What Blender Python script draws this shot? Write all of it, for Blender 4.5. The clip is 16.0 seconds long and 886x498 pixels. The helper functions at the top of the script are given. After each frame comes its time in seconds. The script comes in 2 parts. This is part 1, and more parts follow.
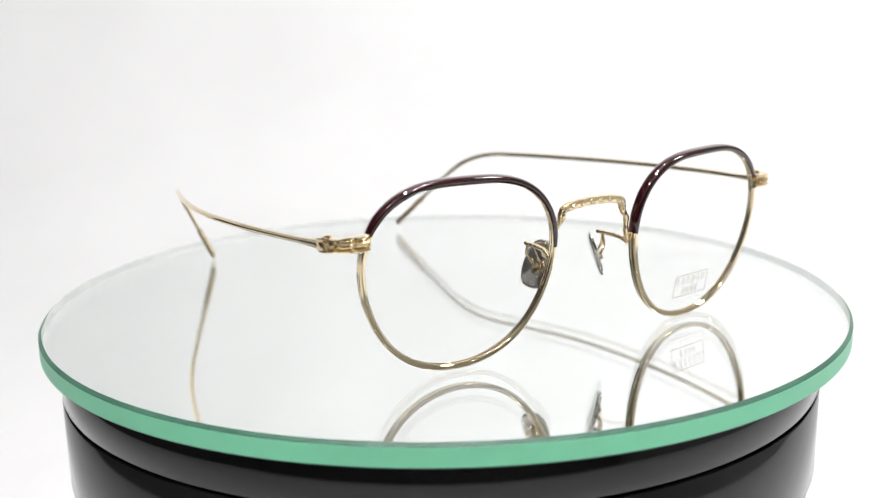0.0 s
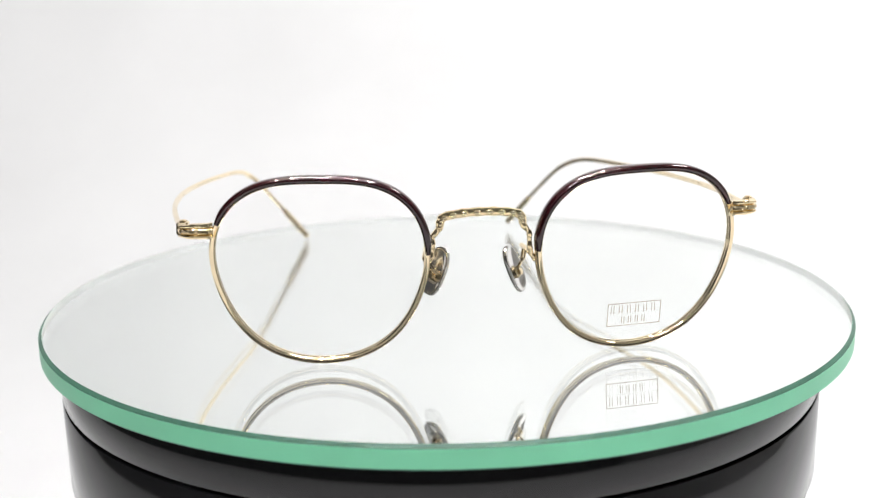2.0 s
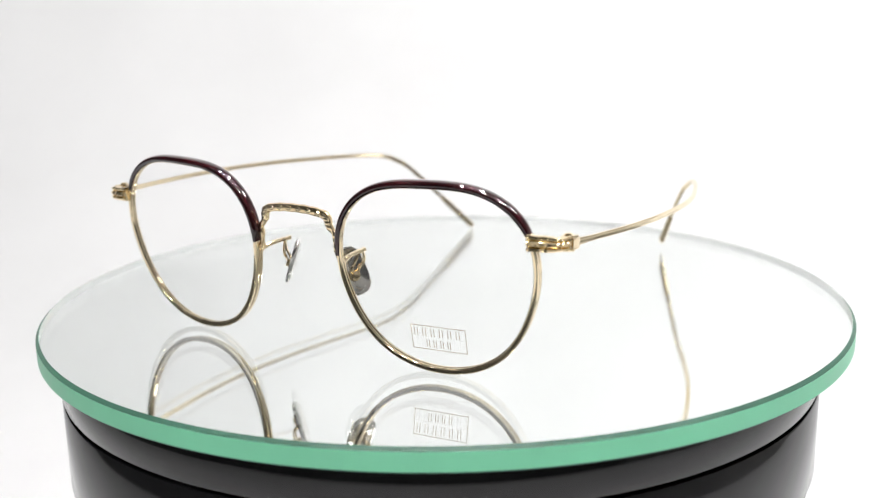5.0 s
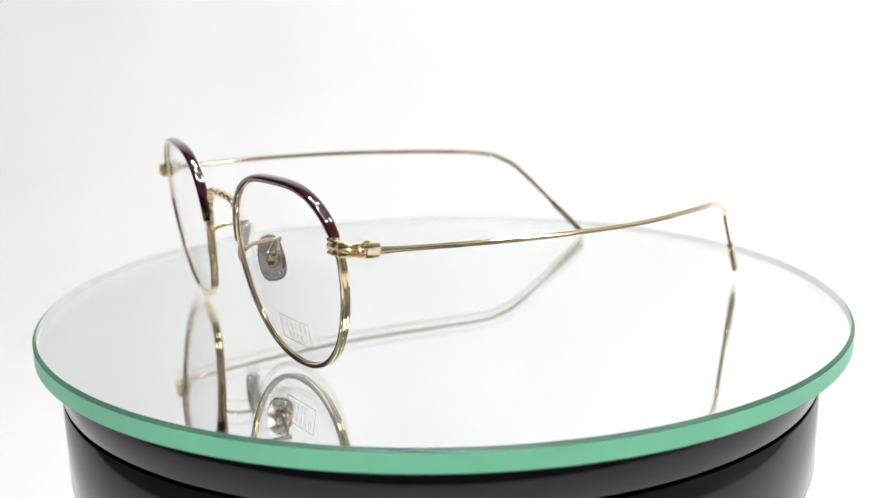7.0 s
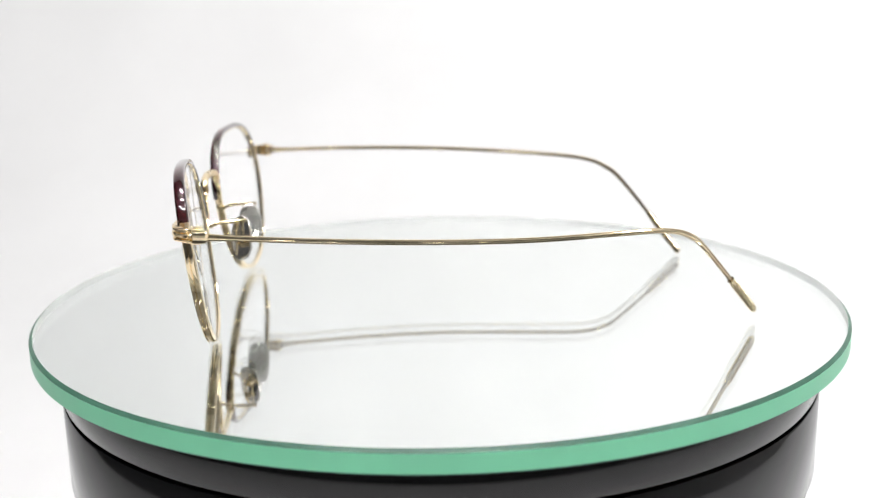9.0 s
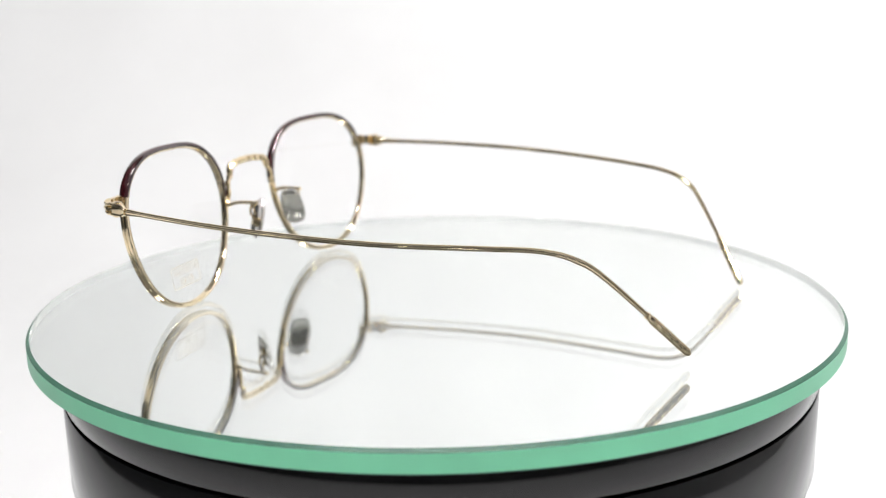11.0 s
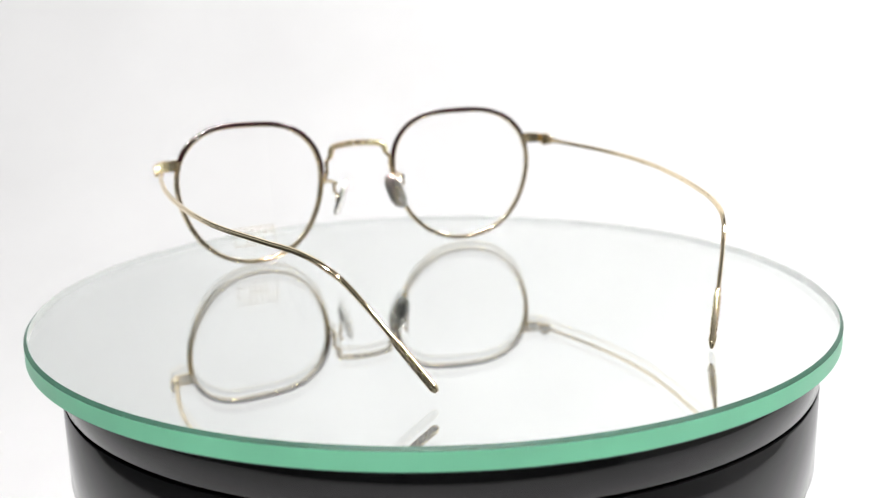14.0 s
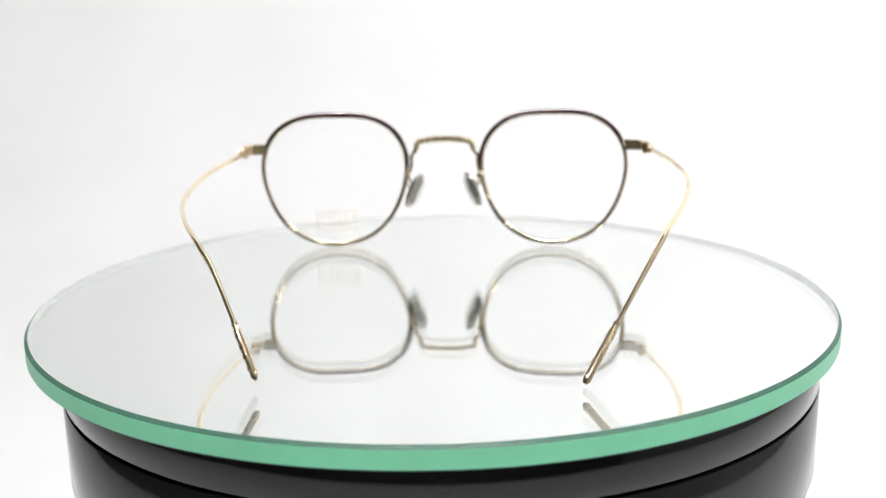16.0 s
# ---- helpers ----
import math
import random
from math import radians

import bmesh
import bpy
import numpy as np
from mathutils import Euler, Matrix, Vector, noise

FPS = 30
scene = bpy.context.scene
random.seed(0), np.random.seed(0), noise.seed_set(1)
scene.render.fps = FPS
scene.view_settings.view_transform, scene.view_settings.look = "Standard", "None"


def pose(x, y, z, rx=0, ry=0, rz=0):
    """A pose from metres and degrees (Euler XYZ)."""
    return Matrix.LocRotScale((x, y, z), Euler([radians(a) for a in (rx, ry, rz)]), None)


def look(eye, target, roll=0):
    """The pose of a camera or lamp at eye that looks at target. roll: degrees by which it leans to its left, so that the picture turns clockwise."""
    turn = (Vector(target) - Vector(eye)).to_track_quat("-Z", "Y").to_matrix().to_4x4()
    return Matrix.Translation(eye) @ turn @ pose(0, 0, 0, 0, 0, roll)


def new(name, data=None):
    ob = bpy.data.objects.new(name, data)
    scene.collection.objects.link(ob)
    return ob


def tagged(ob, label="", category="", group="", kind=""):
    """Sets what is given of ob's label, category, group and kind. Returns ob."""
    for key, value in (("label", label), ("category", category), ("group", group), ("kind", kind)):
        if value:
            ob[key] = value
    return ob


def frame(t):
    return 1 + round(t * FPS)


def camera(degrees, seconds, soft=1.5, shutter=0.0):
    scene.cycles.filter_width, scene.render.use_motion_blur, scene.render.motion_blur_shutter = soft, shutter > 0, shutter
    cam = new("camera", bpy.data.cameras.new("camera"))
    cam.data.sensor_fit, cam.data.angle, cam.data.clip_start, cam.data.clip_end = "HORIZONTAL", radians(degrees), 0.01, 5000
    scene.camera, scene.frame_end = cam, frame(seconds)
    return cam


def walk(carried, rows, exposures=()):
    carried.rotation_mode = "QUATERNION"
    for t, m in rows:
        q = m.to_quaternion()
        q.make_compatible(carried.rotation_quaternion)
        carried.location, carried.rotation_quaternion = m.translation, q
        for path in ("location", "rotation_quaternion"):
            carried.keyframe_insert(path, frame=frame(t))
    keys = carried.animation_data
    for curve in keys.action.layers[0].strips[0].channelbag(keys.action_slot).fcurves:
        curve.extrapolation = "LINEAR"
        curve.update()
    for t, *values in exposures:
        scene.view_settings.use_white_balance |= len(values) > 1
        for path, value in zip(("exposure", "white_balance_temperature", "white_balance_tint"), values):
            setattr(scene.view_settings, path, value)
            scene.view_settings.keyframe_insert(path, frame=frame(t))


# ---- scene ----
MM = 0.001
SPEED = -13.59  # degrees a second, seen from above clockwise


def turn_at(t):
    """The turntable's angle in degrees."""
    return -16.5612 + SPEED * t - 0.666 * t * (t - 16) / 64 + 0.728 * t * (t - 8) * (t - 16) / 200


# ---- camera ----
cam = camera(43.95, 16.0, soft=1.25)
EYE = Vector((0.0012, -0.31072, 0.08594))
TILT = radians(13.19)
AIM = EYE + Vector((0, math.cos(TILT), -math.sin(TILT)))
cam.data.dof.use_dof = True
cam.data.dof.focus_distance = 0.258
cam.data.dof.aperture_fstop = 15.0
walk(cam, [(0, look(EYE, AIM, -1.074)), (16, look(EYE, AIM, -1.074))])

# ---- world and lights ----
world = bpy.data.worlds.new("world")
scene.world = world
world.use_nodes = True
world.node_tree.nodes["Background"].inputs[0].default_value = (0.9, 0.95, 1.0, 1)
world.node_tree.nodes["Background"].inputs[1].default_value = 0.05
scene.view_settings.exposure = -0.01


def area(name, eye, target, sx, sy, power, colour=(1, 1, 1), shape="RECTANGLE", spread=180):
    data = bpy.data.lights.new(name, "AREA")
    data.shape, data.size, data.size_y, data.energy, data.color = shape, sx, sy, power, colour
    data.spread = radians(spread)
    ob = new(name, data)
    ob.matrix_world = look(eye, target)
    return ob


# unseen lamps that light the backdrop: strong right one, faint added left fill
area("backdrop_fill", (0.78, 0.0, 0.95), (0.25, 0.5, 0.3), 0.2, 0.2, 7.0, (1, 0.99, 0.99))
area("backdrop_fill", (-0.95, -0.3, 1.0), (0.0, 0.5, 0.3), 0.18, 0.18, 0.15, (0.96, 0.98, 1))
# small bulbs: a pair overhead, more to the sides and in front
for x, y, p in ((-0.11, 0.0, 1.2), (0.04, 0.0, 2.4), (-0.42, -0.1, 0.15), (0.36, -0.1, 1.4)):
    area("bulb_lamp", (x, y, 1.05), (x, y, 0), 0.045, 0.045, p, (1, 0.99, 0.97), "DISK")
# unseen front pair, added and aimed to brighten the green edge
for x, p in ((-0.17, 2.1), (0.15, 4.4)):
    area("bulb_lamp", (x, -0.62, 0.9), (x * 0.5, -0.05, 0), 0.045, 0.045, p, (1, 0.99, 0.97), "DISK")

# unseen narrow spots trained on the turntable, added to strengthen the metal's glints
for x, y, z, p in ((-0.2, 0.08, 1.05, 0.2), (0.14, 0.1, 1.05, 0.2), (-0.05, -0.25, 1.05, 0.15), (0.3, -0.55, 0.9, 0.05), (-0.32, -0.5, 0.9, 0.05)):
    area("glint_light", (x, y, z), (0, 0, 0.02), 0.05, 0.05, p, (1, 0.98, 0.95), "DISK", 17)


# ---- materials ----
def material(name, colour, rough=0.5, metal=0.0, **sockets):
    m = bpy.data.materials.new(name)
    m.use_nodes = True
    b = m.node_tree.nodes["Principled BSDF"]
    b.inputs["Base Color"].default_value = (*colour, 1)
    b.inputs["Roughness"].default_value = rough
    b.inputs["Metallic"].default_value = metal
    for key, value in sockets.items():
        b.inputs[key.replace("_", " ")].default_value = value
    return m


def vary(m, scale, amount, low=0.0, bump=0.0, bump_scale=None, detail=4, rough=0.0):
    """Cloudy variation of colour and roughness at one scale, and relief at another."""
    nt = m.node_tree
    b = nt.nodes["Principled BSDF"]
    base = tuple(b.inputs["Base Color"].default_value)
    co = nt.nodes.new("ShaderNodeTexCoord")
    if amount:
        n = nt.nodes.new("ShaderNodeTexNoise")
        n.inputs["Scale"].default_value, n.inputs["Detail"].default_value = scale, detail
        nt.links.new(co.outputs["Object"], n.inputs["Vector"])
        r = nt.nodes.new("ShaderNodeValToRGB")
        r.color_ramp.elements[0].position, r.color_ramp.elements[1].position = 0.3, 0.7
        r.color_ramp.elements[0].color = (*[c * (1 - amount) for c in base[:3]], 1)
        r.color_ramp.elements[1].color = (*[min(1, c * (1 + amount)) for c in base[:3]], 1)
        nt.links.new(n.outputs["Fac"], r.inputs["Fac"])
        nt.links.new(r.outputs["Color"], b.inputs["Base Color"])
        if rough:
            mr = nt.nodes.new("ShaderNodeMapRange")
            base_r = b.inputs["Roughness"].default_value
            mr.inputs["To Min"].default_value, mr.inputs["To Max"].default_value = max(0, base_r - rough), base_r + rough
            nt.links.new(n.outputs["Fac"], mr.inputs["Value"])
            nt.links.new(mr.outputs["Result"], b.inputs["Roughness"])
    if bump:
        n2 = nt.nodes.new("ShaderNodeTexNoise")
        n2.inputs["Scale"].default_value, n2.inputs["Detail"].default_value = bump_scale or scale * 10, 6
        nt.links.new(co.outputs["Object"], n2.inputs["Vector"])
        bp = nt.nodes.new("ShaderNodeBump")
        bp.inputs["Strength"].default_value, bp.inputs["Distance"].default_value = 1.0, bump
        nt.links.new(n2.outputs["Fac"], bp.inputs["Height"])
        nt.links.new(bp.outputs["Normal"], b.inputs["Normal"])
    return m


GOLD = vary(material("polished_gold", (0.93, 0.78, 0.53), 0.07, 1.0), 300, 0.05, rough=0.02)
ENGRAVED = vary(material("engraved_gold", (0.96, 0.77, 0.48), 0.12, 1.0), 500, 0.08, rough=0.04, bump=0.00008, bump_scale=800)
BURGUNDY = vary(material("burgundy_acetate", (0.015, 0.001, 0.002), 0.09, 0.3, Coat_Weight=1.0, Coat_Roughness=0.03), 160, 0.4)
TITANIUM = vary(material("brushed_titanium", (0.80, 0.79, 0.76), 0.14, 1.0), 400, 0.06, rough=0.05)
PRINT = material("pale_print", (0.34, 0.28, 0.19), 0.5)
# thin ink lets light through
nt = PRINT.node_tree
ink = nt.nodes.new("ShaderNodeMixShader")
ink.inputs[0].default_value = 0.36
nt.links.new(nt.nodes["Principled BSDF"].outputs[0], ink.inputs[1])
nt.links.new(nt.nodes.new("ShaderNodeBsdfTransparent").outputs[0], ink.inputs[2])
nt.links.new(ink.outputs[0], nt.nodes["Material Output"].inputs["Surface"])
BLACK = vary(material("black_gloss_plastic", (0.010, 0.010, 0.011), 0.09, 0.0, Specular_IOR_Level=0.45), 25, 0.25, rough=0.03, bump=0.00001, bump_scale=60)
GROOVE = material("matt_black", (0.004, 0.004, 0.004), 0.7)
EDGE = vary(material("ground_green_glass", (0.235, 0.71, 0.455), 0.32, 0.0, Specular_IOR_Level=0.5), 60, 0.05, rough=0.06, bump=0.00002, bump_scale=1800)
# light passes through the ground edge
nt = EDGE.node_tree
tr = nt.nodes.new("ShaderNodeBsdfTranslucent")
tr.inputs["Color"].default_value = (0.66, 0.90, 0.78, 1)
mx = nt.nodes.new("ShaderNodeMixShader")
mx.inputs[0].default_value = 0.25
nt.links.new(nt.nodes["Principled BSDF"].outputs[0], mx.inputs[1])
nt.links.new(tr.outputs[0], mx.inputs[2])
nt.links.new(mx.outputs[0], nt.nodes["Material Output"].inputs["Surface"])
# added grey lining inside the rim; its tone imitates light through the far edge
LINING = vary(material("edge_light_lining", (0.21, 0.22, 0.22), 0.9), 80, 0.04)
# chamfer's dark reflection of the room, put into its green
CHAMFER = vary(material("darkened_green_glass", (0.03, 0.085, 0.058), 0.4, 0.0, Specular_IOR_Level=0.25), 60, 0.1)
SILVER = material("mirror_silver", (0.965, 0.98, 0.972), 0.0, 1.0)
PAPER = vary(material("white_paper", (0.84, 0.84, 0.85), 0.75), 9, 0.03, bump=0.003, bump_scale=9)
PLASTER = vary(material("pale_plaster", (0.40, 0.40, 0.40), 0.8), 4, 0.05, bump=0.0006, bump_scale=120)
# unseen room surfaces: white to bounce light, dark for dark reflections
WHITEWALL = vary(material("white_bounce_wall", (0.85, 0.84, 0.82), 0.7), 4, 0.06, bump=0.0006, bump_scale=120)
DARKWALL = vary(material("dark_reflected_room", (0.12, 0.12, 0.123), 0.7), 4, 0.1, bump=0.0006, bump_scale=120)


def glass(name, colour, ior, rough=0.0):
    m = bpy.data.materials.new(name)
    m.use_nodes = True
    nt = m.node_tree
    nt.nodes.remove(nt.nodes["Principled BSDF"])
    g = nt.nodes.new("ShaderNodeBsdfGlass")
    g.inputs["Color"].default_value = (*colour, 1)
    g.inputs["Roughness"].default_value, g.inputs["IOR"].default_value = rough, ior
    nt.links.new(g.outputs[0], nt.nodes["Material Output"].inputs["Surface"])
    return m


LENS = glass("clear_coated_lens", (1, 1, 1), 1.2)
PLATE = glass("mirror_glass", (0.993, 1.0, 0.996), 1.52)


# ---- mesh helpers ----
def part(name, bm, mat, parent=None, label="", smooth=40):
    me = bpy.data.meshes.new(name)
    bmesh.ops.recalc_face_normals(bm, faces=bm.faces[:])
    bm.to_mesh(me)
    bm.free()
    for m in (mat if isinstance(mat, (list, tuple)) else (mat,)):
        me.materials.append(m)
    if smooth:
        me.shade_smooth()
        me.set_sharp_from_angle(angle=radians(smooth))
    ob = new(name, me)
    if parent:
        ob.parent = parent
    if label:
        tagged(ob, label)
    return ob


def lathe(profile, n=160, slots=None, bm=None):
    """Turn a profile of (radius, z) about z; slots: the material of each band."""
    bm = bm or bmesh.new()
    rings = []
    for r, z in profile:
        if r < 1e-9:
            rings.append([bm.verts.new((0, 0, z))])
        else:
            rings.append([bm.verts.new((r * math.cos(2 * math.pi * k / n), r * math.sin(2 * math.pi * k / n), z)) for k in range(n)])
    for i, (a, b) in enumerate(zip(rings, rings[1:])):
        for k in range(n):
            j = (k + 1) % n
            if len(a) == 1:
                f = bm.faces.new((a[0], b[k], b[j]))
            elif len(b) == 1:
                f = bm.faces.new((a[k], b[0], a[j]))
            else:
                f = bm.faces.new((a[k], b[k], b[j], a[j]))
            f.material_index = slots[i] if slots else 0
    return bm


def sweep(stations, closed=False, bm=None):
    """Skin through rings of points, capped unless closed."""
    bm = bm or bmesh.new()
    rings = [[bm.verts.new(p) for p in ring] for ring in stations]
    n = len(rings[0])
    for i in range(len(rings) if closed else len(rings) - 1):
        a, b = rings[i], rings[(i + 1) % len(rings)]
        for k in range(n):
            j = (k + 1) % n
            bm.faces.new((a[k], a[j], b[j], b[k]))
    if not closed:
        bm.faces.new(rings[0][::-1])
        bm.faces.new(rings[-1])
    return bm


def smooth_path(points, n=10):
    """Catmull-Rom through the points."""
    c = [Vector(p) for p in points]
    c = [2 * c[0] - c[1]] + c + [2 * c[-1] - c[-2]]
    out = []
    for i in range(1, len(c) - 2):
        p0, p1, p2, p3 = c[i - 1:i + 3]
        for k in range(n):
            u = k / n
            out.append(0.5 * (2 * p1 + (p2 - p0) * u + (2 * p0 - 5 * p1 + 4 * p2 - p3) * u * u + (3 * p1 - p0 - 3 * p2 + p3) * u ** 3))
    return out + [c[-2]]


def tube(path, size, up=(0, 0, 1), sides=10, power=2.0, bm=None, rib=0.0):
    """A bar along path; size(u) gives its half-width and half-height at 0..1; power above 2 squares its section."""
    rings = []
    for i, p in enumerate(path):
        d = (path[min(i + 1, len(path) - 1)] - path[max(i - 1, 0)]).normalized()
        side = d.cross(Vector(up)).normalized()
        top = side.cross(d)
        w, h = size(i / (len(path) - 1))
        ring = []
        for k in range(sides):
            a = 2 * math.pi * (k + 0.5) / sides
            ca, sa = math.cos(a), math.sin(a)
            q = 2 / power
            f = 1 - rib * (k // 2 % 2)
            ring.append(p + side * (f * w * math.copysign(abs(ca) ** q, ca)) + top * (f * h * math.copysign(abs(sa) ** q, sa)))
        rings.append(ring)
    return sweep(rings, bm=bm)


# ---- the setting ----
TABLE = -0.15


def build_setting():
    # seamless white paper sweep: table top, curve and wall
    table, radius, back, top = TABLE, 0.55, 0.62, 1.15
    prof = [(-0.6, table)]
    prof += [(back - radius + radius * math.sin(a), table + radius - radius * math.cos(a)) for a in np.linspace(0, math.pi / 2, 14)]
    prof += [(back, top)]
    bm = bmesh.new()
    xs = np.linspace(-0.85, 0.85, 12)
    front = [[bm.verts.new((x, y, z)) for y, z in prof] for x in xs]
    rear = [[bm.verts.new((x, y + (0.002 if z > table + 0.02 else 0), z - 0.002)) for y, z in prof] for x in xs]
    for g in (front, rear):
        for a, b in zip(g, g[1:]):
            for k in range(len(prof) - 1):
                bm.faces.new((a[k], a[k + 1], b[k + 1], b[k]))
    tagged(part("backdrop", bm, PAPER), "seamless white paper sweep behind and under the turntable", "backdrop", kind="structure")

    def slab(name, x0, x1, y0, y1, z0, z1, mat, label, category):
        bm = bmesh.new()
        bmesh.ops.create_cube(bm, size=1, matrix=Matrix.LocRotScale(((x0 + x1) / 2, (y0 + y1) / 2, (z0 + z1) / 2), None, (x1 - x0, y1 - y0, z1 - z0)))
        tagged(part(name, bm, mat, smooth=0), label, category, kind="structure")

    # unseen room shell; its tones are set by what metal and plastic reflect
    slab("floor", -1.5, 1.5, -1.5, 1.3, -0.9, -0.8, DARKWALL, "plain grey floor of the room", "floor")
    slab("ceiling", -1.5, 1.5, -1.5, 1.3, 1.5, 1.6, PLASTER, "plain pale ceiling of the room", "ceiling")
    slab("wall_north", -1.5, 1.5, 1.2, 1.3, -0.8, 1.5, PLASTER, "plain pale wall behind the paper", "wall")
    slab("wall_south", -1.5, 1.5, -1.5, -1.4, 0.6, 1.5, WHITEWALL, "unseen wall behind the camera, white to brighten reflections", "wall")
    # unseen dark band, added so the gold and the base reflect dark
    slab("dark_wall_band", -1.5, 1.5, -1.5, -1.385, -0.8, 0.6, DARKWALL, "added dark lower wall that darkens reflections", "wall")
    slab("wall_west", -1.6, -1.5, -1.5, 1.3, -0.8, 1.5, DARKWALL, "unseen side wall, dark to dim reflections", "wall")
    slab("wall_east", 1.5, 1.6, -1.5, 1.3, -0.8, 1.5, WHITEWALL, "unseen side wall, white to brighten reflections", "wall")
    slab("table", -0.9, 0.9, -0.8, 0.66, -0.2, table - 0.004, PLASTER, "pale grey table under the white paper", "table")


build_setting()


# ---- turntable ----
def build_turntable():
    thing = tagged(new("turntable"), "round glossy black plastic turntable on white paper", "turntable")
    thing.location = (0, 0, -0.062)  # the height at which the foot begins
    low = [(0, TABLE + 0.062), (0.094, TABLE + 0.062), (0.0955, TABLE + 0.064), (0.0955, -0.006), (0.0985, 0.000), (0.1015, 0.006), (0.1042, 0.0135), (0.1057, 0.0185), (0.1059, 0.0192),
           (0.1056, 0.0195), (0.1060, 0.0199), (0.1066, 0.0215), (0.1067, 0.0441), (0.1065, 0.0444), (0.1050, 0.0445), (0, 0.0445)]
    part("base", lathe(low), BLACK, thing, "glossy black base with a rounded foot")
    part("groove", lathe([(0, 0.0445), (0.1050, 0.0445), (0.1050, 0.0453), (0, 0.0453)]), GROOVE, thing, "dark recessed gap")
    up = [(0, 0), (0.1050, 0), (0.1064, 0.0001), (0.1066, 0.0004), (0.1066, 0.0092), (0.1063, 0.0096), (0.1052, 0.0106), (0.1046, 0.0107), (0, 0.0107)]
    platter = part("platter", lathe(up), BLACK, thing, "glossy black turning platter")
    platter.location = (0, 0, 0.0453)
    return thing, platter


TURNTABLE, PLATTER = build_turntable()

DISC_R = 0.1129


def build_mirror():
    thing = tagged(new("mirror_disc"), "round silvered glass mirror with a green ground edge, on the platter", "mirror")
    c, rim = 0.0008, DISC_R - 0.0009
    prof = [(0, 0), (DISC_R * 0.5, 0), (rim, 0), (rim, -0.0056), (0, -0.0056)]
    part("glass_plate", lathe(prof, 220, [0, 0, 1, 2]), [PLATE, LINING, SILVER], thing, "clear glass plate silvered below", smooth=25).visible_shadow = False
    ring = [(rim + 0.00004, -0.00001), (DISC_R - c, -0.00001), (DISC_R, -c), (DISC_R, -0.0051), (DISC_R - 0.0005, -0.0056), (rim + 0.00004, -0.0056), (rim + 0.00004, -0.00001)]
    part("ground_edge", lathe(ring, 220, [1, 1, 0, 1, 0, 0]), [EDGE, CHAMFER], thing, "green ground glass edge with a dark chamfer", smooth=25)
    part("backing", lathe([(0, -0.0057), (DISC_R - 0.002, -0.0057), (DISC_R - 0.0022, -0.0064), (0, -0.0064)]), GROOVE, thing, "dark backing coat")
    return thing


MIRROR = build_mirror()


# ---- eyeglasses ----
def outline(a):
    """The rim's centre line about the lens centre: radius in millimetres at the angle a."""
    return (23.78 + 0.15 * math.cos(a) + 0.96 * math.sin(a) + 0.89 * math.cos(2 * a) + 0.15 * math.sin(2 * a)
            + 0.01 * math.cos(3 * a) + 1.05 * math.sin(3 * a) - 0.54 * math.cos(4 * a))


# centre of each lens: half the distance between the two, depth, height; the pair is a trifle uneven
CENTRES = {1: Vector((37.45, -5.33, 23.25)), -1: Vector((36.81, -4.98, 23.64))}


def on_lens(u, w, s, off=0.0):
    """A place on a lens surface, u outwards and w up from its centre in millimetres, off in front of it; slight wrap, tilt and bulge."""
    c = CENTRES[s]
    return Vector((s * (c.x + u), c.y + 0.108 * u - 0.122 * w + (u * u + w * w) / 520 - off, c.z + w)) * MM


def spoke(a):
    """The rim's centre line at the angle a, from the lens centre."""
    r = outline(a)
    return 0.996 * r * math.cos(a), 0.982 * r * math.sin(a)


def rim_point(a, s, out, depth):
    """A place by the rim, out from its centre line and behind it."""
    u, w = spoke(a)
    n = Vector((-0.108 * s, 1, 0.122)).normalized()
    return on_lens(u, w, s) + (Vector((s * math.cos(a), 0, math.sin(a))) * out + n * depth) * MM


def mirrored(v, s):
    """To metres, on one side or the other; the frame is a trifle uneven."""
    return Vector((s * v.x, v.y, v.z + (0.35 if s < 0 else 0))) * MM


def build_rim(s, thing):
    n = 120
    # the rim's section, radial and depth: crowned faces that meet at crisp edges, a groove round the outside
    faces = [((-0.72, 0.75), (-0.72, 0.3), 0.02), ((-0.72, 0.3), (-0.5, 0.18), 0.0), ((-0.5, 0.18), (-0.5, -0.18), 0.0), ((-0.5, -0.18), (-0.72, -0.3), 0.0), ((-0.72, -0.3), (-0.72, -0.8), 0.02),
             ((-0.72, -0.8), (-0.42, -1.1), 0.03), ((-0.42, -1.1), (0.34, -1.1), 0.05), ((0.34, -1.1), (0.62, -0.85), 0.03), ((0.62, -0.85), (0.62, -0.18), 0.04), ((0.62, -0.18), (0.42, -0.05), 0.0),
             ((0.42, -0.05), (0.42, 0.05), 0.0), ((0.42, 0.05), (0.62, 0.18), 0.0), ((0.62, 0.18), (0.62, 0.85), 0.04), ((0.62, 0.85), (0.34, 1.1), 0.03), ((0.34, 1.1), (-0.42, 1.1), 0.05), ((-0.42, 1.1), (-0.72, 0.75), 0.03)]
    section = []
    for (r0, d0), (r1, d1), crown in faces:
        m = 4 if crown else 1
        length = math.hypot(r1 - r0, d1 - d0)
        for k in range(m):
            f = k / m
            c = 4 * crown * f * (1 - f) / length
            section.append((r0 + (r1 - r0) * f + (d1 - d0) * -c, d0 + (d1 - d0) * f + (r1 - r0) * c))
    rings = []
    for k in range(n):
        a = 2 * math.pi * k / n
        rings.append([rim_point(a, s, r, d) for r, d in section])
    return part("rim", sweep(rings, True), GOLD, thing, "polished gold metal rim with a fine groove", smooth=28)


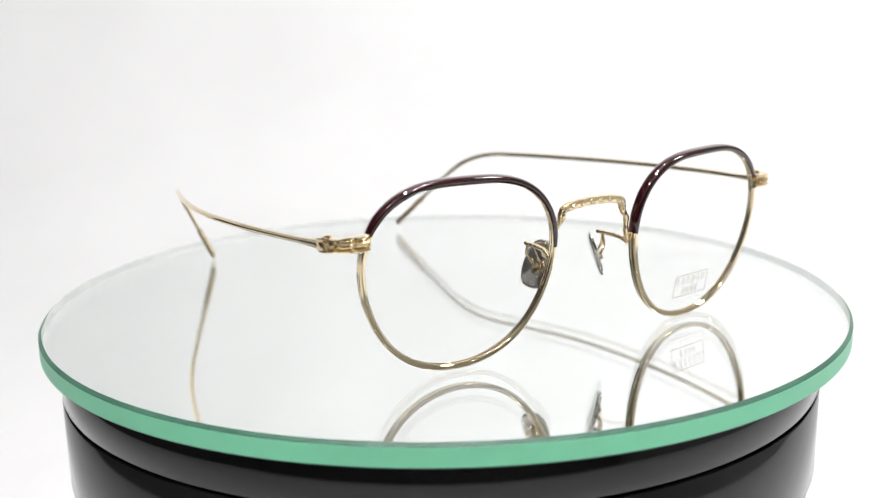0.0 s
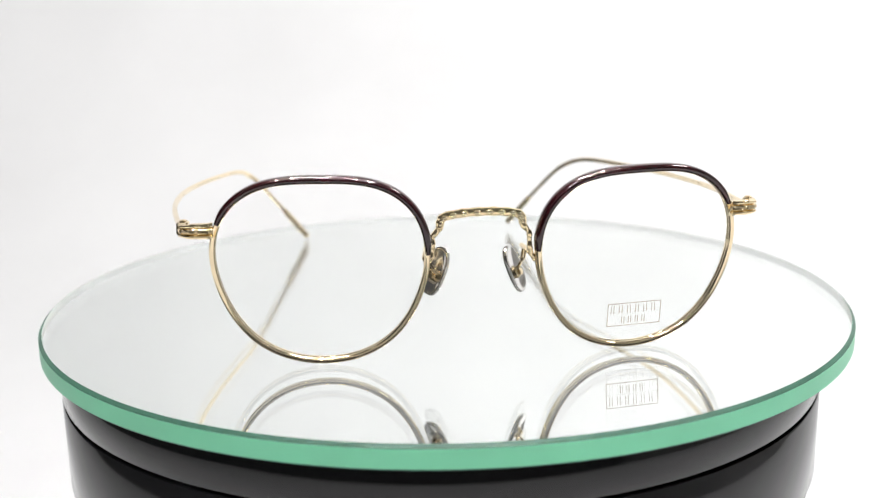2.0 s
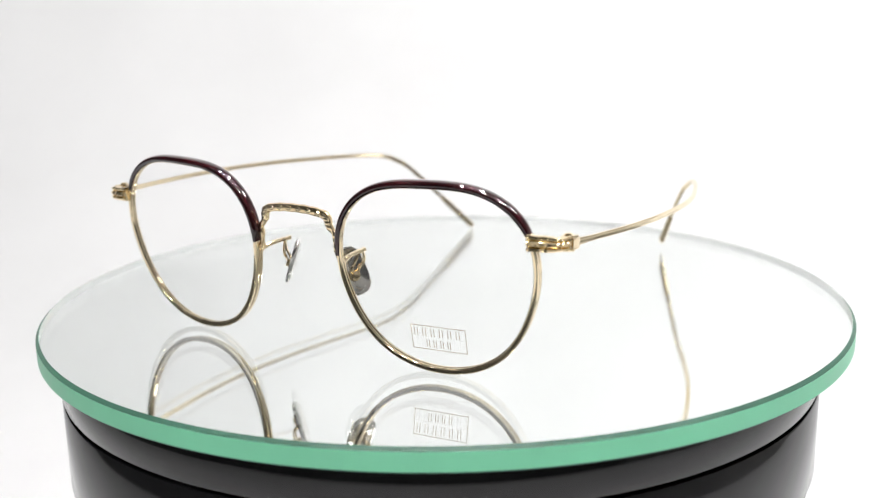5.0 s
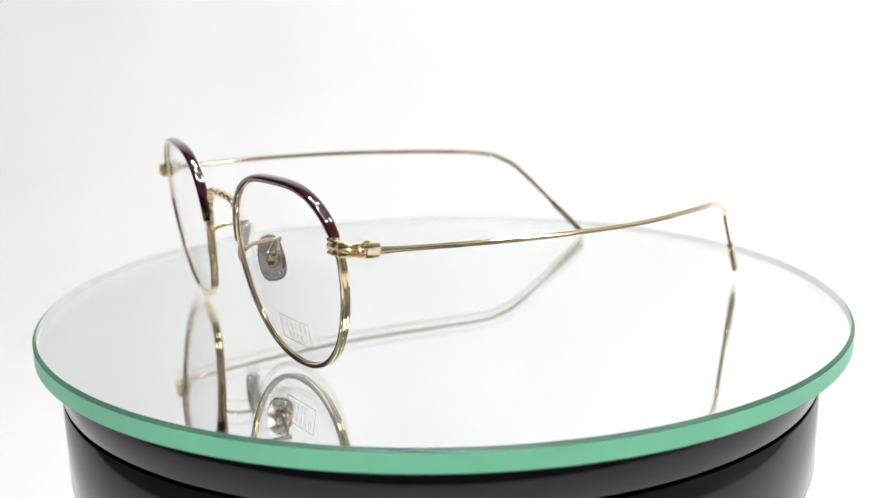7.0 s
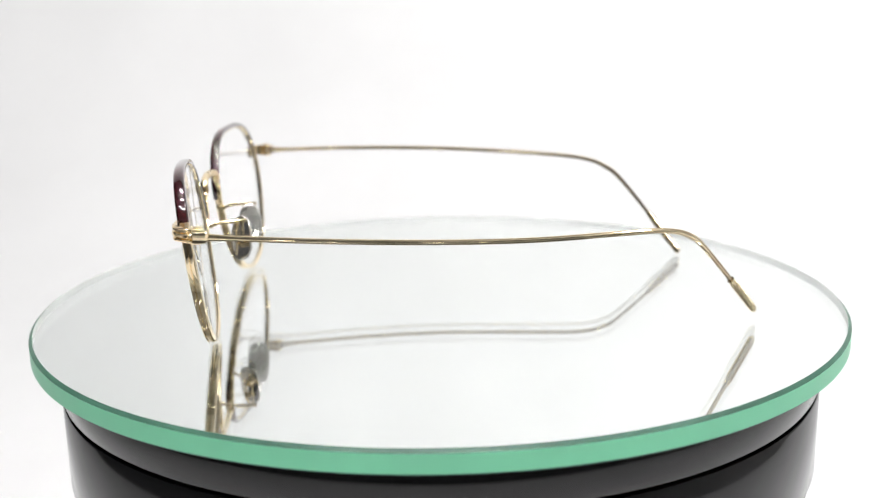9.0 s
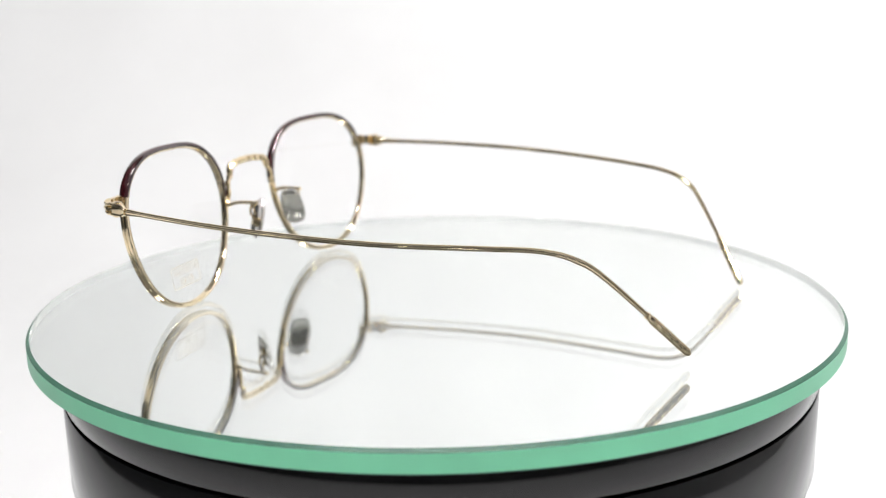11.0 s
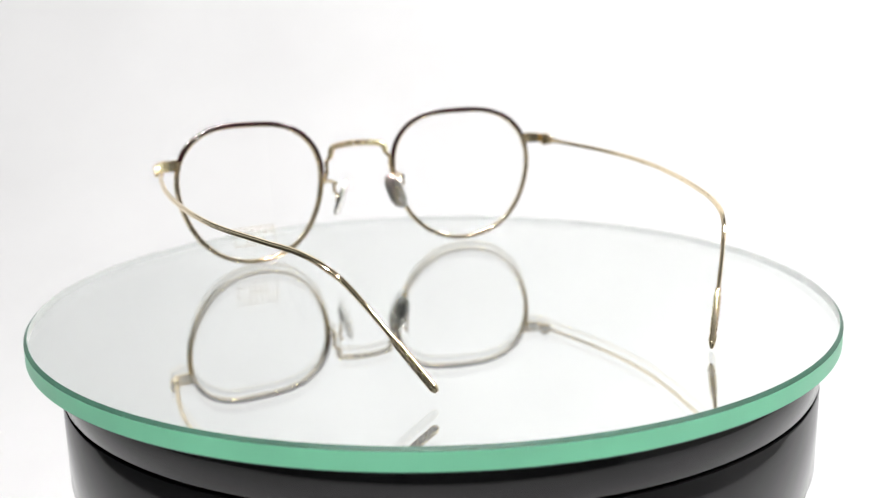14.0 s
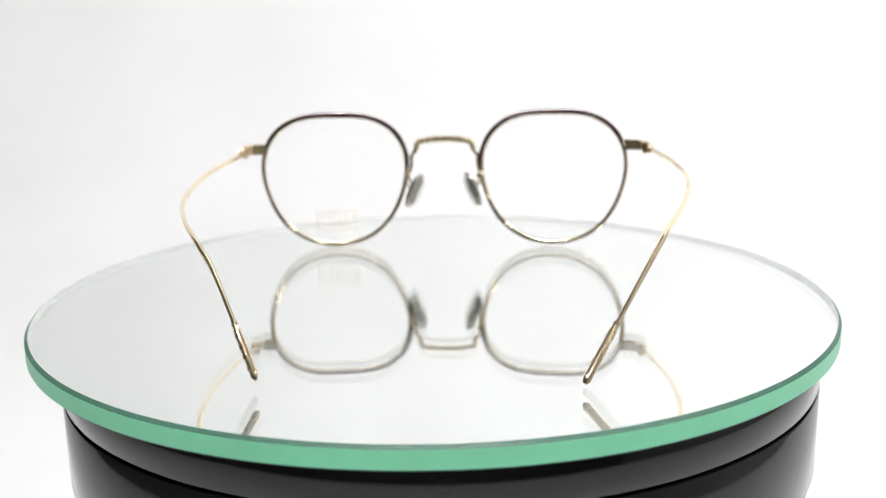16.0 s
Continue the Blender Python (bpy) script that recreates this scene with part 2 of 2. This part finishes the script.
def build_brow(s, thing):
    """The dark sleeve over the upper rim."""
    a0, a1 = radians(28), radians(171)
    section = [(-0.58, -1.15), (-0.35, -1.35), (0.2, -1.5), (0.7, -1.35), (0.98, -0.85), (1.05, 0.0), (0.98, 0.75), (0.7, 1.15), (0.2, 1.25), (-0.3, 1.15), (-0.5, 0.95), (0.0, 0.6), (0.0, -0.6)]
    n = 60
    rings = []
    for k in range(n + 1):
        u = k / n
        a = a0 + (a1 - a0) * u
        e = min(1.0, 0.72 + 6 * min(u, 1 - u))
        rings.append([rim_point(a, s, r * e + 0.05, d * (0.8 + 0.2 * e)) for r, d in section])
    return part("brow_trim", sweep(rings), BURGUNDY, thing, "glossy dark burgundy acetate trim", smooth=60)


def build_lens(s, thing):
    bm = bmesh.new()
    n, m = 72, 8
    sheets = []
    for off in (0.7, -0.7):
        rows = [[bm.verts.new(on_lens(0, 0, s, off))]]
        for j in range(1, m + 1):
            ring = []
            for k in range(n):
                a = 2 * math.pi * k / n
                u, w = spoke(a)
                ring.append(bm.verts.new(on_lens(u * 0.984 * j / m, w * 0.984 * j / m, s, off)))
            rows.append(ring)
        for k in range(n):
            bm.faces.new((rows[0][0], rows[1][k], rows[1][(k + 1) % n]))
        for j in range(1, m):
            for k in range(n):
                i = (k + 1) % n
                bm.faces.new((rows[j][k], rows[j + 1][k], rows[j + 1][i], rows[j][i]))
        sheets.append(rows[-1])
    for k in range(n):
        i = (k + 1) % n
        bm.faces.new((sheets[0][k], sheets[1][k], sheets[1][i], sheets[0][i]))
    ob = part("lens", bm, LENS, thing, "clear demo lens")
    ob.visible_shadow = False
    return ob


def strip(bm, x0, x1, z0, z1):
    """A thin raised bar of ink on the lens front."""
    v = [bm.verts.new(on_lens(x - CENTRES[1].x, z - CENTRES[1].z, 1, off)) for off in (0.705, 0.735) for x, z in ((x0, z0), (x1, z0), (x1, z1), (x0, z1))]
    for q in ((0, 1, 2, 3), (4, 5, 6, 7), (0, 1, 5, 4), (1, 2, 6, 5), (2, 3, 7, 6), (3, 0, 4, 7)):
        bm.faces.new([v[i] for i in q])


def build_print(lens):
    x0, x1, z0, z1, w = 30.9, 44.7, 6.2, 12.2, 0.2
    bm = bmesh.new()
    for a in ((x0, x1, z0, z0 + w), (x0, x1, z1 - w, z1), (x0, x0 + w, z0 + w, z1 - w), (x1 - w, x1, z0 + w, z1 - w)):
        strip(bm, *a)
    part("print_border", bm, PRINT, lens, "thin pale printed box", smooth=0)
    for row, (n, left, step, bottom, top) in enumerate(((6, 31.6, 2.1, 9.5, 11.6), (4, 34.5, 1.75, 6.9, 8.7))):
        bm = bmesh.new()
        for k in range(n):
            x = left + step * k
            # two plain bars for each sign
            for a in (0.05, 0.4):
                strip(bm, x + a * step, x + a * step + 0.2, bottom, top)
        part("print_row", bm, PRINT, lens, "row of pale printed marks", smooth=0)


def build_bridge(thing):
    half = [(13.2, -5.9, 24.6), (12.0, -6.2, 25.8), (11.5, -6.3, 27.6), (11.35, -6.4, 29.5), (11.3, -6.5, 31.2), (10.5, -6.6, 32.3), (9.8, -6.7, 33.3), (9.5, -6.8, 34.8), (8.5, -7.0, 35.9), (4.6, -7.3, 36.6), (0, -7.4, 36.8)]
    pts = [Vector(p) * MM for p in half]
    pts += [Vector((-p.x, p.y, p.z)) for p in pts[-2::-1]]
    path = smooth_path(pts, 8)

    def size(u):
        e = abs(u - 0.5) * 2
        crest = 1 / (1 + (e / 0.42) ** 10)
        bead = 1 + 0.05 * crest * math.sin(u * 2 * math.pi * 26) + 0.11 * (1 - crest) * math.sin(u * 2 * math.pi * 12)
        return ((0.60 + 0.42 * crest) * bead * MM, (0.58 + 0.16 * crest) * bead * MM)

    bridge = part("bridge", tube(path, size, (0, -1, 0), 12, 3.5), ENGRAVED, thing, "engraved gold saddle bridge", smooth=35)
    # a row of chased beads along the crest and down the legs
    for k in range(52, len(path) - 52, 5):
        u = k / (len(path) - 1)
        w, h = size(u)
        d = (path[k + 1] - path[k - 1]).normalized()
        for f in (-1, 1):
            m = Matrix.Translation(path[k] + Vector((0, f * h * 0.9, 0))) @ d.to_track_quat("X", "Z").to_matrix().to_4x4() @ Matrix.Diagonal((0.95 * MM, 0.4 * MM, w * 0.6, 1))
            bm = bmesh.new()
            bmesh.ops.create_icosphere(bm, subdivisions=2, radius=1.0, matrix=m)
            part("chased_bead", bm, GOLD, bridge)
    return bridge


def build_pad(s, thing):
    # a bar runs back from the rim; its free end stands clear of the pad
    bar = [(12.9, -5.6, 24.4), (12.5, -3.6, 25.3), (12.2, -1.4, 25.6), (12.0, 1.0, 25.7), (11.8, 4.2, 25.7)]
    path = smooth_path([mirrored(Vector(p), s) for p in bar], 8)
    arm = part("pad_arm", tube(path, lambda u: ((0.52 + 0.1 * math.sin(u * 40)) * MM, 0.62 * MM), (1, 0.2, 0.1), 12, 2.6), GOLD, thing, "chased gold pad arm")
    # shield-shaped pad
    n = 32
    face = Vector((-0.79, 0.53, -0.30)).normalized()
    tall = Vector((-0.40, 0.0, 0.9)).normalized()
    tall = (tall - face * tall.dot(face)).normalized()
    wide = face.cross(tall)
    mid = Vector((9.3, 2.7, 20.4))

    def ring(f, h):
        out = []
        for k in range(n):
            a = 2 * math.pi * k / n
            ca, sa = math.cos(a), math.sin(a)
            w = 3.5 * math.copysign(abs(ca) ** 0.75, ca) * (1 - 0.08 * sa)
            v = 6.2 * math.copysign(abs(sa) ** 0.8, sa)
            out.append(mirrored(mid + wide * w * f + tall * v * f + face * (h - 0.35 * f * f), s))
        return out

    # dished back with a raised lip, rounded edge, gently domed face
    stations = [ring(f, h) for f, h in ((0.05, -0.3), (0.5, -0.32), (0.8, -0.42), (0.9, -0.6), (0.97, -0.5), (1.0, -0.2), (1.0, 0.15), (0.96, 0.45), (0.86, 0.62), (0.6, 0.66), (0.05, 0.68))]
    pad = part("nose_pad", sweep(stations), TITANIUM, thing, "polished titanium nose pad", smooth=50)
    # wire loop from the arm down the pad's back, with a screw nut at its foot
    up, foot = Vector((11.9, 2.6, 25.5)), mid - face * 1.1 - tall * 1.2
    for q in (-1, 1):
        loop = [up + wide * 0.5 * q, up * 0.55 + foot * 0.45 + wide * 1.35 * q - face * 0.5, foot + wide * 1.1 * q + tall * 0.9, foot - tall * 0.25 + wide * 0.2 * q]
        part("pad_loop", tube(smooth_path([mirrored(p, s) for p in loop], 7), lambda u: (0.36 * MM, 0.36 * MM), (1, 0.2, 0.1), 8), GOLD, pad, "thin bent gold wire")
    nut = [foot + face * 0.9, foot + face * 0.2, foot - face * 0.1, foot - face * 0.7, foot - face * 0.75]
    part("pad_mount", tube([mirrored(p, s) for p in nut], lambda u: ((1.15 if u < 0.4 else 0.85 if u < 0.9 else 0.3) * MM, (1.4 if u < 0.4 else 0.85 if u < 0.9 else 0.3) * MM), (0, 0, 1), 12, 3), GOLD, pad, "small gold pad mount with a screw")
    return arm


def build_end(s, thing):
    path = smooth_path([mirrored(Vector(p), s) for p in ((60.8, -4.2, 34.2), (62.8, -4.3, 34.2), (65.4, -3.9, 34.2), (67.1, -2.8, 34.1), (67.8, -1.4, 34.0), (68.0, 0.2, 33.9))], 10)
    n = len(path)
    rings = []
    for i, p in enumerate(path):
        u = i / (n - 1)
        d = (path[min(i + 1, n - 1)] - path[max(i - 1, 0)]).normalized()
        side = d.cross(Vector((0, 0, 1))).normalized() * s
        waist = math.exp(-((u - 0.66) / 0.16) ** 2)
        h = 1.72 - 0.28 * waist + 0.16 * math.exp(-(u / 0.1) ** 2)
        # chased notches across the flutes
        cut = 0.22 * max(0.0, math.sin(u * 23)) ** 3
        ring = []
        for v, o in ((-1, -1.0), (-1, 0.55), (-0.9, 0.95), (-0.72, 1.05), (-0.56, 0.9), (-0.44, 0.3), (-0.34, 0.85), (-0.16, 1.15), (0.16, 1.15), (0.34, 0.85), (0.44, 0.3), (0.56, 0.9), (0.72, 1.05), (0.9, 0.95), (1, 0.55), (1, -1.0)):
            ring.append(p + side * ((o * 0.85 - (cut if o > 0.8 else 0)) * MM) + Vector((0, 0, v * h * MM)))
        rings.append(ring)
    end = part("end_piece", sweep(rings), ENGRAVED, thing, "ridged engraved gold end piece", smooth=22)
    # hinge: five knuckles about an upright pin with a domed screw head
    prof = [(0, -1.9)]
    for k in range(5):
        z0 = -1.85 + 0.72 * k
        prof += [(1.05, z0), (1.35, z0 + 0.08), (1.42, z0 + 0.34), (1.35, z0 + 0.6), (1.05, z0 + 0.68)]
    prof += [(0.95, 1.78), (0.95, 1.95), (0.7, 2.1), (0, 2.15)]
    hinge = part("hinge", lathe([(r * MM, z * MM) for r, z in prof], 20), GOLD, end, "small gold hinge barrel with a screw head", smooth=35)
    hinge.location = mirrored(Vector((67.7, 1.1, 33.9)), s)
    # flange on which the temple turns
    flange = smooth_path([mirrored(Vector(p), s) for p in ((68.4, 0.4, 33.9), (68.5, 1.6, 33.85), (68.5, 2.8, 33.8), (68.4, 3.7, 33.7))], 6)
    part("flange", tube(flange, lambda u: ((0.95 - 0.3 * max(0, u - 0.75) * 4) * MM, (1.6 - 0.85 * max(0, u - 0.75) * 4) * MM), (0, 0, 1), 24, 4, rib=0.12), GOLD, end, "small grooved gold temple flange", smooth=25)
    return end


TEMPLES = {1: ((67.8, 2.4, 33.5), (70.9, 30, 32.5), (70.5, 55, 31.5), (67.3, 77, 30.7), (60.8, 98, 30.2), (55.9, 109.6, 29.5), (51.8, 116.7, 27.1), (46.8, 122.9, 21.6), (35.0, 139.1, 2.7)),
           -1: ((-68.6, 2.4, 34.1), (-72.5, 31, 33.6), (-72.5, 56, 32.9), (-69.0, 77, 32.1), (-63.3, 98, 31.0), (-59.4, 109.2, 29.9), (-56.5, 116.0, 27.6), (-52.1, 122.2, 22.1), (-37.8, 137.6, 1.2))}


def build_temple(s, thing):
    path = smooth_path([Vector(p) * MM for p in TEMPLES[s]], 14)
    cut = len(path) - 8

    def size(u):
        flare = min(1.0, max(0.0, (u - 0.66) / 0.25))
        start = max(0.0, 1 - u / 0.03)
        thin = min(1.0, max(0.0, (u - 0.76) / 0.16))
        return ((0.66 + 0.18 * start - 0.08 * flare - 0.05 * thin) * MM, (0.68 + 0.3 * start + 0.22 * flare - 0.32 * thin) * MM)

    temple = part("temple", tube(path[:cut + 1], lambda u: size(u * cut / len(path)), (0, 0, 1), 24, 2.3, rib=0.17), GOLD, thing, "slim grooved gold wire temple with a curved end", smooth=20)
    tip = smooth_path(path[cut:], 4)
    m = len(tip) - 1

    def tip_size(u):
        e = 1.0 if u < 0.93 else max(0.45, 1 - (u - 0.93) * 7)
        notch = 0.82 if 0.02 < u < 0.09 else 1.0
        return (0.78 * MM * e * notch, 1.0 * MM * e * notch)

    part("temple_tip", tube(tip, tip_size, (0, 0, 1), 14, 3), GOLD, temple, "flattened gold tip with stamped dots")
    # stamped beads along the inner side of the tip
    for k in range(9):
        j = 4 + int(k * (m - 6) / 8.5)
        d = (tip[j + 1] - tip[j - 1]).normalized()
        side = d.cross(Vector((0, 0, 1))).normalized()
        for f in (-1, 1):
            bm = bmesh.new()
            bmesh.ops.create_icosphere(bm, subdivisions=2, radius=1.0, matrix=Matrix.Translation(tip[j] + side * f * 0.66 * MM + d.cross(side) * (0.22 if k % 2 else -0.22) * MM) @ d.to_track_quat("X", "Z").to_matrix().to_4x4() @ Matrix.Rotation(0.6, 4, "Y") @ Matrix.Diagonal((0.72 * MM, 0.3 * MM, 0.38 * MM, 1)))
            part("stamped_dot", bm, GOLD, temple)


def build_glasses():
    thing = tagged(new("eyeglasses"), "gold metal eyeglasses with burgundy brow trim standing on the mirror", "eyeglasses")
    for s in (-1, 1):
        build_rim(s, thing)
        build_brow(s, thing)
        lens = build_lens(s, thing)
        if s > 0:
            build_print(lens)
        build_pad(s, thing)
        build_end(s, thing)
        build_temple(s, thing)
    build_bridge(thing)
    return thing


GLASSES = build_glasses()


# ---- what moves ----
def motions():
    times = [0.25 * k for k in range(65)]

    def carried(x, y, z, extra):
        rows = []
        for t in times:
            a = radians(turn_at(t))
            rows.append((t, pose(x * math.cos(a) - y * math.sin(a), x * math.sin(a) + y * math.cos(a), z, 0, 0, turn_at(t) + extra)))
        return rows

    walk(GLASSES, carried(0.04536, -0.03538, 0.0, 50.72))
    walk(MIRROR, carried(0.00115, 0.00143, 0.0005, 0))
    walk(PLATTER, [(t, pose(0, 0, 0.0453, 0, 0, turn_at(t))) for t in times])


motions()
